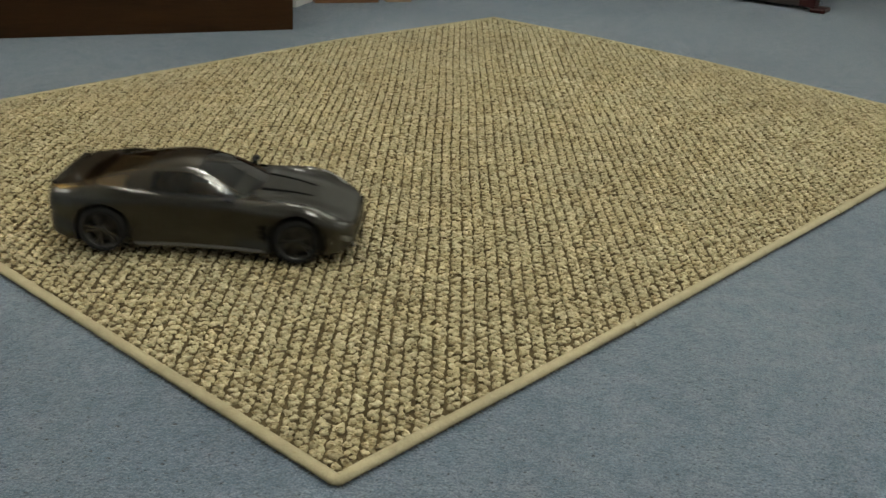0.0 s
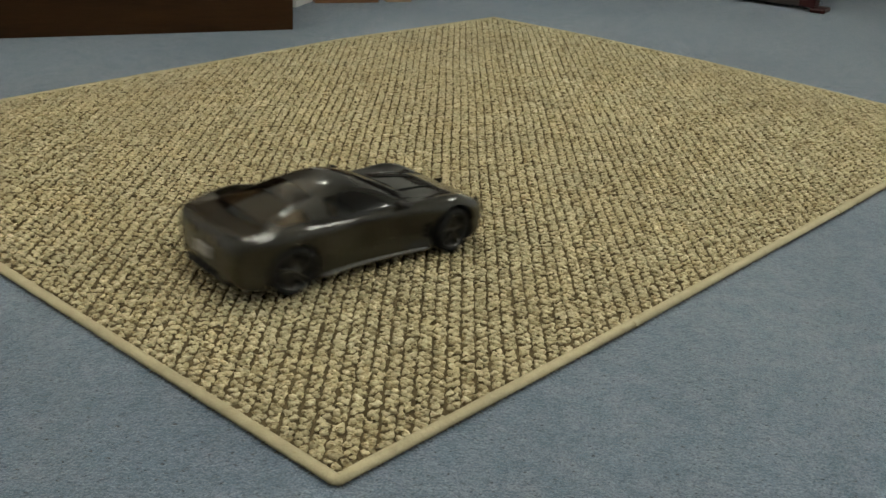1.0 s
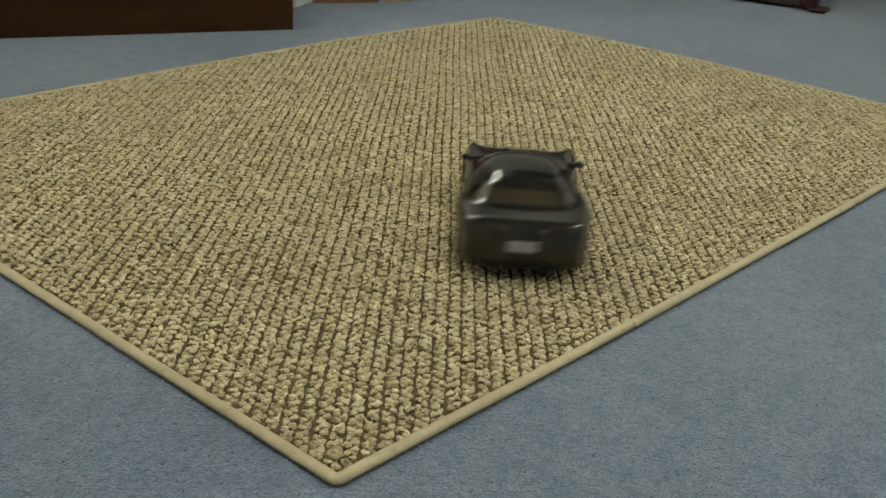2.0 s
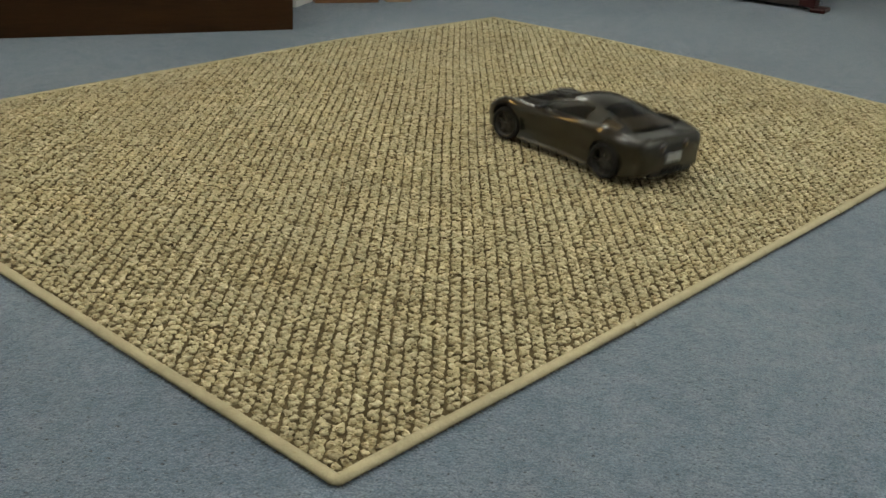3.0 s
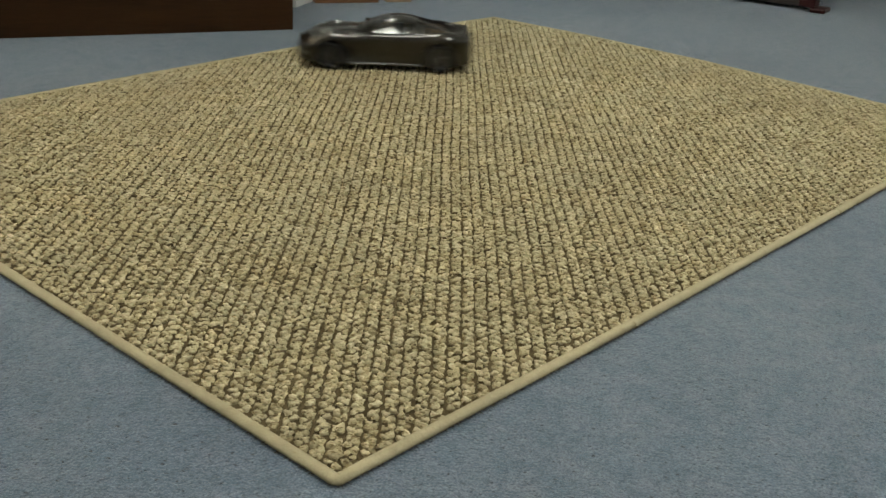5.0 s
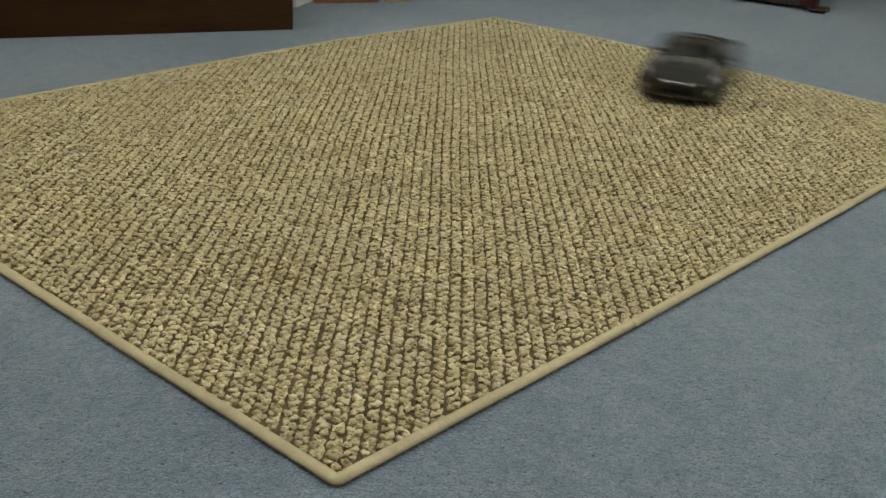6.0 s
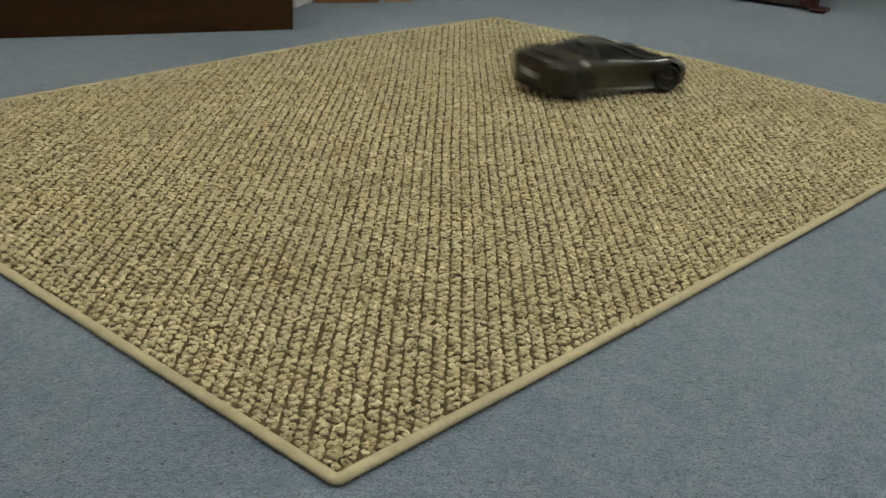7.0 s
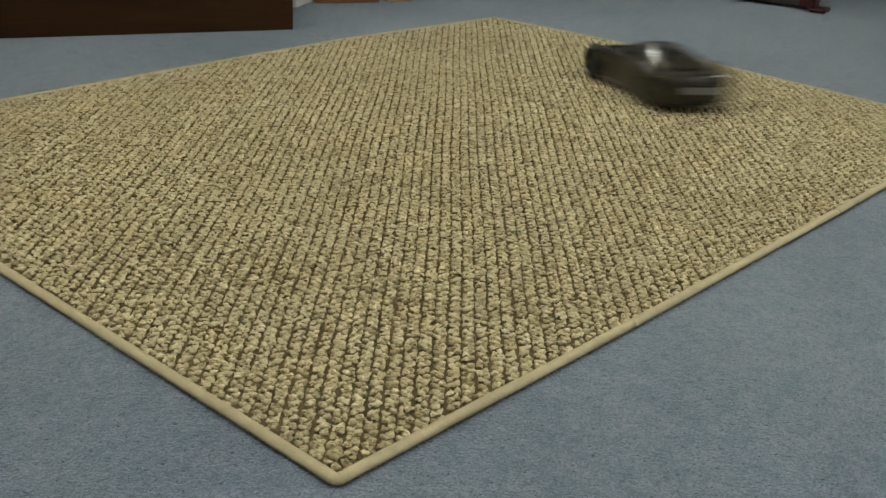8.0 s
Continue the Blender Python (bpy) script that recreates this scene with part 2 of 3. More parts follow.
def sofa():
    """Dark settle with a mahogany frame; local x into its depth, y along its front."""
    thing = tagged(new("sofa"), "dark brown leather sofa on a reddish mahogany frame with feet", "sofa")
    part("front_panel", boxes((0.015, 0.05, 0.03, 1.7, 0.045, 0.30, 0.006)), LEATHER, thing)
    part("rail", boxes((0.0, 0.06, 0.03, 1.7, 0.010, 0.046, 0.004)), LEATHER, thing, "dark wooden bottom rail")
    part("base", boxes((0.06, 0.80, 0.03, 1.7, 0.06, 0.30, 0.01)), LEATHER, thing)
    part("seat", boxes((0.0, 0.78, 0.08, 1.68, 0.305, 0.45, 0.03)), LEATHER, thing)
    part("backrest", boxes((0.66, 0.85, 0.06, 1.7, 0.40, 0.85, 0.04)), LEATHER, thing)
    for y0 in (0.0, 1.70):
        part("armrest", boxes((-0.01, 0.82, y0, y0 + 0.065, 0.05, 0.60, 0.008)), RED_WOOD, thing)
        for x in (-0.02, 0.74):
            leg = part("leg", boxes((x, x + 0.065, y0 + 0.005, y0 + 0.055, 0.012, 0.06, 0.005)), RED_WOOD, thing, "reddish wooden leg")
            part("foot", boxes((x - 0.004, x + 0.075, y0 - 0.03, y0 + 0.018, 0.0, 0.014, 0.005)), RED_WOOD, leg)
    thing.matrix_basis = pose(2.705, 0.735, 0.0, 0, 0, 9)
    return thing


def lamp():
    thing = tagged(new("table_lamp"), "lit table lamp with a warm yellow shade on the cabinet", "lamp")
    v, f = lathe([(0.0, 0.0), (0.075, 0.0), (0.078, 0.012), (0.03, 0.03), (0.05, 0.08), (0.058, 0.13), (0.035, 0.19), (0.012, 0.21), (0.012, 0.27), (0.0, 0.27)], 24, "Z")
    part("base", mesh_of("base", v, f, RED_WOOD, True), None, thing)
    v, f = lathe([(0.0, 0.27), (0.016, 0.275), (0.03, 0.31), (0.026, 0.34), (0.0, 0.36)], 16, "Z")
    part("bulb", mesh_of("bulb", v, f, BULB, True), None, thing, "glowing warm bulb")
    v, f = lathe([(0.125, 0.22), (0.085, 0.40), (0.088, 0.40), (0.128, 0.22), (0.125, 0.22)], 28, "Z")
    part("shade", mesh_of("shade", v, f, SHADE, True), None, thing, "glowing yellow fabric shade")
    thing.matrix_basis = pose(0.23, 1.97, 0.81)
    return thing


cabinet()
wall_pier()
storage_box(0.185, 0.2, 0.16, OAK, pose(1.430, 1.640, 0, 0, 0, -26), "orange-brown wooden box on the carpet by the wall")
storage_box(0.075, 0.18, 0.14, TAN, pose(1.622, 1.552, 0, 0, 0, -26), "small tan wooden box on the carpet by the wall")
sofa()
lamp()

# ---- the rug ----
# the sides bow out a little
CORNERS = [Vector(p) for p in (
    (0.0, 0.0), (0.42, -0.0165), (0.95, -0.0305), (1.636, -0.0442), (1.675, 0.29), (1.7025, 0.58), (1.7115, 0.91),
    (1.692, 1.2145), (1.15, 1.2335), (0.45, 1.195), (-0.0144, 1.1665))]


def inset(corners, d):
    """The outline with each side moved inwards by d."""
    out = []
    for i, p in enumerate(corners):
        a, b = (p - corners[i - 1]).normalized(), (corners[(i + 1) % len(corners)] - p).normalized()
        m = Vector((-a.y - b.y, a.x + b.x)).normalized()
        out.append(p + m * (d / (m.y * b.x - m.x * b.y)))
    return out


def rug():
    thing = tagged(new("rug"), "beige and olive chunky-woven area rug with a tan bound edge", "rug")
    q = inset(CORNERS, 0.0065)
    bm = bmesh.new()
    low, high = [bm.verts.new((p.x, p.y, 0.0005)) for p in q], [bm.verts.new((p.x, p.y, 0.0046)) for p in q]
    bm.faces.new(high), bm.faces.new(low[::-1])
    for i in range(len(q)):
        j = (i + 1) % len(q)
        bm.faces.new((low[i], low[j], high[j], high[i]))
    part("backing", bm, BACKING, thing, "dark brown woven backing")
    # binding: a soft rounded strip that follows the outline, with rounded corners
    outline, rad = [], 0.0065
    for i, c in enumerate(inset(CORNERS, rad)):
        p, a, b = CORNERS[i], (CORNERS[i - 1] - CORNERS[i]).normalized(), (CORNERS[(i + 1) % len(CORNERS)] - CORNERS[i]).normalized()
        first, last = math.atan2(a.x, -a.y), math.atan2(-b.x, b.y)
        while last < first:
            last += 2 * math.pi
        for k in range(8):
            g = first + (last - first) * k / 7
            outline.append(c + Vector((math.cos(g), math.sin(g))) * rad)
        run = CORNERS[(i + 1) % len(CORNERS)] - p
        for k in range(1, 160):
            outline.append(p + run * (rad / run.length + (1 - 2 * rad / run.length) * k / 160))
    section = [(0.0060, 0.0006), (0.0004, 0.0008), (-0.0020, 0.0022), (-0.0026, 0.0042), (-0.0014, 0.0066), (0.0016, 0.0081), (0.0048, 0.0085), (0.0072, 0.0078), (0.0088, 0.0064), (0.0088, 0.004)]
    verts, faces, n, rnd = [], [], len(outline), random.Random(4)
    for i, p in enumerate(outline):
        d = (outline[(i + 1) % n] - outline[i - 1]).normalized()
        inward = Vector((-d.y, d.x))
        wob, lift = rnd.uniform(-0.0002, 0.0002), rnd.uniform(-0.0002, 0.0002)
        for o, z in section:
            v = p + inward * (o + wob)
            verts.append((v.x, v.y, z + lift * (z > 0.002)))
    m = len(section)
    for i in range(n):
        for k in range(m - 1):
            a, b = i * m + k, ((i + 1) % n) * m + k
            faces.append((a, b, b + 1, a + 1))
    part("binding", mesh_of("binding", verts, faces, BINDING, True), None, thing, "tan cotton edge binding")
    # loose fibres along the outline, dark to draw the rug edge's contact shadow
    verts, faces, rnd = [], [], random.Random(9)
    for i, p in enumerate(outline):
        q = outline[(i + 1) % n]
        d = (q - p).normalized()
        out = Vector((d.y, -d.x))
        count = max(1, int((q - p).length / 0.0011))
        for k in range(count):
            c = p + (q - p) * ((k + rnd.random()) / count)
            tip = c + out * rnd.uniform(0.0035, 0.0072) + d * rnd.uniform(-0.003, 0.003)
            low, top, w, b = rnd.uniform(0.0012, 0.004), rnd.uniform(0.0004, 0.0045), d * 0.0004, len(verts)
            c = c - out * 0.001
            verts += [(c.x - w.x, c.y - w.y, low), (c.x + w.x, c.y + w.y, low), (c.x, c.y, low + 0.0008), (tip.x, tip.y, top)]
            faces += [(b, b + 1, b + 3), (b + 1, b + 2, b + 3), (b + 2, b, b + 3)]
    tagged(part("fuzz", mesh_of("fuzz", verts, faces, FUZZ), None, thing, "short loose fibres under the edge, coloured dark as its contact shadow"), kind="stuff")
    tagged(part("weave", weave("weave", YARN, 0.0, (0.0032, 0.0041), (0.0041, 0.0054), (0.0026, 0.0037), 7, True), None, thing, "chunky beige yarn loops in ribs"), kind="stuff")
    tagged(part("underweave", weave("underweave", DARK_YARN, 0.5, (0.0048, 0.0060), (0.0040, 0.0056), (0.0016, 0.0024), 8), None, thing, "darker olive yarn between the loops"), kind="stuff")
    return thing


def weave(name, material, offset, wide, thick, tall, seed, paired=False):
    """Yarn loops in ribs that run across the rug; each one a flattened bump, or a pair of strands, that leans and varies a little."""
    rng = np.random.default_rng(seed)
    turn, pitch, step = radians(41.0), 0.0143, 0.0122
    along, across = np.array([math.cos(turn), math.sin(turn)]), np.array([math.sin(turn), -math.cos(turn)])
    q = np.array([tuple(p) for p in inset(CORNERS, 0.0072)])
    centre = (q.min(axis=0) + q.max(axis=0)) / 2
    cols, rows = np.arange(-75, 76), np.arange(-92, 93)
    i, j = [a.ravel() for a in np.meshgrid(cols, rows, indexing="ij")]
    shift = np.random.default_rng(21).normal(0.10, 0.09, len(cols)).cumsum()[i - cols[0]]
    phase = offset + shift
    drift = rng.normal(0, 0.0004, len(cols))[i - cols[0]]
    n = len(i)
    u = i * pitch + rng.normal(0, 0.00025, n) + drift * 0.4
    v = (j + phase) * step + rng.normal(0, 0.0006, n)
    u = u + 0.0012 * np.sin(v * 9.0 + i * 0.05)
    c = centre + u[:, None] * across + v[:, None] * along
    keep = np.ones(n, bool)
    for k in range(len(q)):
        a, b = q[k], q[(k + 1) % len(q)]
        keep &= ((b[0] - a[0]) * (c[:, 1] - a[1]) - (b[1] - a[1]) * (c[:, 0] - a[0])) / np.hypot(*(b - a)) > 0.001
    c = c[keep]
    fork = np.zeros(len(c))
    if paired:
        fork = np.repeat((-1.0, 1.0), len(c))
        c = np.r_[c, c] + across * (fork * 0.0028 + rng.normal(0, 0.0004, len(fork)))[:, None] + along * (fork * 0.25 * step + rng.normal(0, 0.0009, len(fork)))[:, None]
    n = len(c)
    seg, rings = 8, [(1.0, 0.0), (1.0, 0.55), (0.78, 0.90)]
    tpl = [(r * math.cos(2 * math.pi * s / seg), r * math.sin(2 * math.pi * s / seg), h) for r, h in rings for s in range(seg)] + [(0, 0, 1.0)]
    tpl = np.array(tpl)
    half = np.c_[rng.uniform(*wide, n), rng.uniform(*thick, n), rng.uniform(*tall, n)]
    lean, slope = rng.normal(0.06, 0.12, n) + fork * rng.normal(-0.52, 0.26, n), rng.normal(0, 0.11, (n, 2))
    p = tpl[None] * half[:, None, :]
    p[:, :, 0] *= 1 - np.clip(rng.normal(0.42, 0.30, n), -0.5, 0.9)[:, None] * tpl[None, :, 1]
    p = p + rng.normal(0, 1, p.shape) * (0.0008, 0.0009, 0.0004)
    p[:, :, 1] += np.abs(p[:, :, 0]) * rng.normal(-0.25, 0.22, n)[:, None]
    p[:, :, 2] += p[:, :, 0] * slope[:, :1] + p[:, :, 1] * slope[:, 1:]
    ca, sa = np.cos(lean)[:, None], np.sin(lean)[:, None]
    a, b = p[:, :, 0] * ca - p[:, :, 1] * sa, p[:, :, 0] * sa + p[:, :, 1] * ca
    xy = c[:, None, :] + a[:, :, None] * across + b[:, :, None] * along
    verts = np.concatenate([xy, p[:, :, 2:] + 0.0042], axis=2).reshape(-1, 3)
    quads, tris = [], []
    for k in range(len(rings) - 1):
        for s in range(seg):
            e = (s + 1) % seg
            quads.append((k * seg + s, k * seg + e, (k + 1) * seg + e, (k + 1) * seg + s))
    top = len(rings) * seg
    for s in range(seg):
        tris.append((top - seg + s, top - seg + (s + 1) % seg, top))
    base = np.arange(n) * len(tpl)
    # across x along points down, so the rings turn the other way
    quads, tris = np.array(quads)[:, ::-1], np.array(tris)[:, ::-1]
    fq = (base[:, None, None] + quads[None]).reshape(-1)
    ft = (base[:, None, None] + tris[None]).reshape(-1)
    nq, nt = len(fq) // 4, len(ft) // 3
    me = bpy.data.meshes.new(name)
    me.vertices.add(len(verts))
    me.vertices.foreach_set("co", verts.astype(np.float32).ravel())
    me.loops.add(len(fq) + len(ft))
    me.loops.foreach_set("vertex_index", np.concatenate([fq, ft]).astype(np.int32))
    me.polygons.add(nq + nt)
    me.polygons.foreach_set("loop_start", np.concatenate([np.arange(nq) * 4, nq * 4 + np.arange(nt) * 3]).astype(np.int32))
    me.materials.append(material)
    me.update(calc_edges=True)
    me.validate()
    me.shade_smooth()
    return me


rug()

# ---- the model car: a coupe at 1:12; built in full-size metres, x ahead, y to its left, origin on the ground between the axles ----
K = 1 / 12
AXLE = 1.343
STATIONS = [  # x, half width, shoulder height, centre height, underside
    (2.15, 0.42, 0.47, 0.49, 0.30), (2.11, 0.60, 0.52, 0.54, 0.23), (1.99, 0.76, 0.585, 0.60, 0.16), (1.79, 0.865, 0.665, 0.665, 0.13),
    (1.55, 0.92, 0.755, 0.74, 0.10), (1.34, 0.935, 0.80, 0.785, 0.10), (1.05, 0.925, 0.82, 0.830, 0.10), (0.75, 0.90, 0.838, 0.868, 0.10),
    (0.4, 0.865, 0.855, 0.885, 0.10), (0.0, 0.85, 0.865, 0.89, 0.10), (-0.4, 0.86, 0.875, 0.89, 0.10), (-0.8, 0.905, 0.89, 0.90, 0.10),
    (-1.1, 0.95, 0.905, 0.915, 0.10), (-1.34, 0.965, 0.91, 0.915, 0.10), (-1.66, 0.95, 0.895, 0.900, 0.12), (-1.90, 0.90, 0.882, 0.892, 0.16),
    (-2.05, 0.845, 0.860, 0.888, 0.20), (-2.11, 0.78, 0.815, 0.860, 0.24), (-2.15, 0.68, 0.735, 0.790, 0.30)]
ROOF = [  # x, crown, belt height, belt half width, rail half width
    (0.76, 0.875, 0.86, 0.70, 0.65), (0.43, 1.025, 0.868, 0.755, 0.57), (0.13, 1.145, 0.87, 0.775, 0.505), (-0.12, 1.208, 0.875, 0.785, 0.472),
    (-0.36, 1.228, 0.88, 0.785, 0.462), (-0.74, 1.186, 0.89, 0.78, 0.468), (-1.13, 1.092, 0.908, 0.765, 0.49), (-1.52, 0.982, 0.905, 0.73, 0.54), (-1.80, 0.902, 0.893, 0.68, 0.60)]


def smooth_table(table, x):
    """The row of the table at x, by a Catmull-Rom curve with slopes held to the table's own."""
    xs = [-r[0] for r in table]
    k = min(max(int(np.searchsorted(xs, -x)) - 1, 0), len(table) - 2)
    p = [np.array(table[min(max(k + o, 0), len(table) - 1)][1:]) for o in (-1, 0, 1, 2)]
    q = [xs[min(max(k + o, 0), len(table) - 1)] for o in (-1, 0, 1, 2)]
    h, t = q[2] - q[1], (-x - q[1]) / (q[2] - q[1])
    d0 = (p[2] - p[0]) / max(q[2] - q[0], 1e-6) * h
    d1 = (p[3] - p[1]) / max(q[3] - q[1], 1e-6) * h
    return (2 * t**3 - 3 * t**2 + 1) * p[1] + (t**3 - 2 * t**2 + t) * d0 + (-2 * t**3 + 3 * t**2) * p[2] + (t**3 - t**2) * d1


def body_section(x, tub):
    """Half of the cross-section from the middle of the underside up to the middle of the top."""
    w, zs, zc, z0 = smooth_table(STATIONS, x)
    hip = 0.05 * math.exp(-((abs(x) - AXLE) / 0.42) ** 2)
    waist = 0.03 * math.exp(-((x - 0.75) / 0.35) ** 2)
    pts = [(0, z0), (w * 0.55, z0), (w * 0.90, z0 + 0.005), (w * 0.965, z0 + 0.05), (w * 0.965 - waist, z0 + 0.16), (w * 0.955 - waist, z0 + 0.30),
           (w * 0.985 - waist * 0.4, zs - 0.26), (w, zs - 0.15), (w * 0.985, zs - 0.07), (w * 0.93, zs - 0.012 + hip * 0.5), (w * 0.86, zs + 0.008 + hip)]
    if tub:
        pts += [(w * 0.845, zs - 0.02), (w * 0.83, 0.48), (w * 0.6, 0.44), (w * 0.3, 0.43), (0, 0.43)]
    else:
        dome = 0.022 * max(0.0, 1 - abs(x - 1.2) / 0.9)
        pts += [(w * 0.77, zs + (zc - zs) * 0.35 + hip * 0.5), (w * 0.60, zs + (zc - zs) * 0.62), (w * 0.40, zs + (zc - zs) * 0.86 + dome * 0.8), (w * 0.20, zc + dome), (0, zc + dome)]
    return pts


def resample(pts, per):
    """A Catmull-Rom curve through the points, per steps to each span."""
    p, out = [np.array(a) for a in pts], []
    for k in range(len(p) - 1):
        a, b, c, d = p[max(k - 1, 0)], p[k], p[k + 1], p[min(k + 2, len(p) - 1)]
        for s in range(per):
            t = s / per
            out.append(0.5 * (2 * b + (c - a) * t + (2 * a - 5 * b + 4 * c - d) * t * t + (3 * b - a - 3 * c + d) * t**3))
    return out + [p[-1]]


def body_point(x, v, tub=False):
    """The skin at x, v: the count of section points from the underside's middle."""
    pts = body_section(x, tub)
    k = min(int(v), len(pts) - 2)
    p = [np.array(pts[min(max(k + o, 0), len(pts) - 1)]) for o in (-1, 0, 1, 2)]
    t = v - k
    y, z = 0.5 * (2 * p[1] + (p[2] - p[0]) * t + (2 * p[0] - 5 * p[1] + 4 * p[2] - p[3]) * t * t + (3 * p[1] - p[0] - 3 * p[2] + p[3]) * t**3)
    return Vector((x, y, z))


def skin_patch(x0, x1, v0, v1, side, lift, nx=8, nv=6, taper=(0, 0)):
    """A thin shell laid on the skin: a lens, a seam, a vent."""
    top, verts, faces = [], [], []
    for i in range(nx + 1):
        for j in range(nv + 1):
            f, g = i / nx, j / nv
            lo, hi = v0 + taper[0] * f, v1 + taper[1] * f
            x, v = x0 + (x1 - x0) * f, lo + (hi - lo) * g
            p = body_point(x, v)
            e, h = body_point(x + 0.01, v) - p, body_point(x, v + 0.05) - p
            n = e.cross(h)
            n = n.normalized() if n.length > 1e-9 else Vector((0, 0, 1))
            if n.dot(Vector((0, p.y, p.z - 0.45))) < 0:
                n = -n
            edge = 0.0 if i in (0, nx) or j in (0, nv) else lift
            p = p + n * (edge - 0.004 if edge == 0.0 else edge)
            verts.append((p.x * K, p.y * K * side, p.z * K))
    for i in range(nx):
        for j in range(nv):
            a = i * (nv + 1) + j
            faces.append((a, a + 1, a + nv + 2, a + nv + 1))
    return verts, faces


def grid_faces(n, m, closed=False):
    return [(i * m + j, i * m + (j + 1) % m, (i + 1) * m + (j + 1) % m, (i + 1) * m + j) for i in range(n - 1) for j in range(m if closed else m - 1)]


def car_shell():
    """The lower body: a closed skin with the cabin sunk into it and the wheel arches cut out."""
    xs = list(np.linspace(2.15, 0.64, 42)) + [0.625] + list(np.linspace(0.60, -1.56, 54)) + [-1.585] + list(np.linspace(-1.61, -2.15, 18))
    verts, m = [], 0
    for x in xs:
        half = resample(body_section(x, -1.57 < x < 0.61), 3)
        ring = [(x, y, z) for y, z in half] + [(x, -y, z) for y, z in half[-2:0:-1]]
        m = len(ring)
        verts += [(a * K, b * K, c * K) for a, b, c in ring]
    faces = grid_faces(len(xs), m, True)
    faces.append(tuple(range(m))[::-1])
    faces.append(tuple(range((len(xs) - 1) * m, len(xs) * m)))
    me = mesh_of("body", verts, faces, PAINT)
    me.materials.append(BLACK)
    me.materials.append(INTERIOR)
    bm = bmesh.new()
    bm.from_mesh(me)
    bmesh.ops.recalc_face_normals(bm, faces=bm.faces)
    bm.to_mesh(me)
    bm.free()
    shell = new("body", me)
    cutters = []
    for x in (AXLE, -AXLE):
        for side in (1, -1):
            v, f = lathe([(0.398 * K, 0.60 * K * side), (0.398 * K, 1.2 * K * side)], 40)
            v = [(a + x * K, b, c + 0.335 * K) for a, b, c in v]
            f += [tuple(range(40)), tuple(range(40, 80))]
            cm = mesh_of("cut", v, f, PAINT)
            cm.materials.append(BLACK)
            for p in cm.polygons:
                p.material_index = 1
            bm = bmesh.new()
            bm.from_mesh(cm)
            bmesh.ops.recalc_face_normals(bm, faces=bm.faces)
            bm.to_mesh(cm)
            bm.free()
            c = new("cut", cm)
            cutters.append(c)
            mod = shell.modifiers.new("arch", "BOOLEAN")
            mod.operation, mod.object, mod.solver = "DIFFERENCE", c, "EXACT"
    done = bpy.data.meshes.new_from_object(shell.evaluated_get(bpy.context.evaluated_depsgraph_get()))
    for o in (shell, *cutters):
        bpy.data.objects.remove(o)
    done.name = "body"
    tub = 0.80 * K
    for p in done.polygons:
        c = p.center
        if -1.58 * K < c.x < 0.62 * K and c.z < 0.80 * K and abs(c.y) < tub and c.z > 0.3 * K:
            p.material_index = 2
    done.shade_smooth()
    done.set_sharp_from_angle(angle=radians(38))
    return done


def roof_point(x, v):
    """The cabin's shell: v from 0 at the belt over 1 at the rail to 2 in the middle."""
    zt, zb, wb, wr = smooth_table(ROOF, x)
    zr = zb + (zt - zb) * 0.78
    if v <= 0.9:
        t = v
        y, z = wb + (wr - wb) * t + 0.03 * math.sin(math.pi * min(t, 1)), zb + (zr - zb) * t
    else:
        t0 = 0.9
        p0 = Vector((wb + (wr - wb) * t0 + 0.03 * math.sin(math.pi * t0), zb + (zr - zb) * t0))
        t = (v - t0) / (2 - t0)
        ctrl, end = Vector((wr * 0.86, zt + 0.0)), Vector((0, zt))
        q = p0 * (1 - t) ** 2 + ctrl * 2 * t * (1 - t) + end * t**2
        y, z = q.x, q.y
    ahead = min(max((x + 0.25) / 1.03, 0), 1)
    astern = min(max((-1.0 - x) / 0.8, 0), 1)
    bow = (y / 0.72) ** 2
    return Vector((x - 0.27 * bow * ahead + 0.16 * bow * astern, y, z))


def roof_piece(name, x0, x1, v0, v1, material, parent, side=None, nx=14, nv=8, lift=0.0, label=""):
    """A piece of the cabin's shell with a little thickness; both sides joined over the middle where side is not given."""
    vs = [v0 + (v1 - v0) * j / nv for j in range(nv + 1)]
    rows = [(v, side) for v in vs] if side else [(v, 1) for v in vs] + [(v, -1) for v in vs[-2::-1]]
    verts, m = [], len(rows)
    for i in range(nx + 1):
        x = x0 + (x1 - x0) * i / nx
        for v, s in rows:
            p = roof_point(x, v)
            out = Vector((0, p.y * 0.8, p.z - 0.6)).normalized() * lift
            verts.append(((p.x + out.x) * K, (p.y + out.y) * s * K, (p.z + out.z) * K))
    me = mesh_of(name, verts, grid_faces(nx + 1, m), material, True)
    bm = bmesh.new()
    bm.from_mesh(me)
    bmesh.ops.recalc_face_normals(bm, faces=bm.faces)
    if sum(f.normal.z * f.calc_area() for f in bm.faces) < 0:
        bmesh.ops.reverse_faces(bm, faces=bm.faces)
    bm.to_mesh(me)
    bm.free()
    me.shade_smooth()
    return part(name, me, None, parent, label)


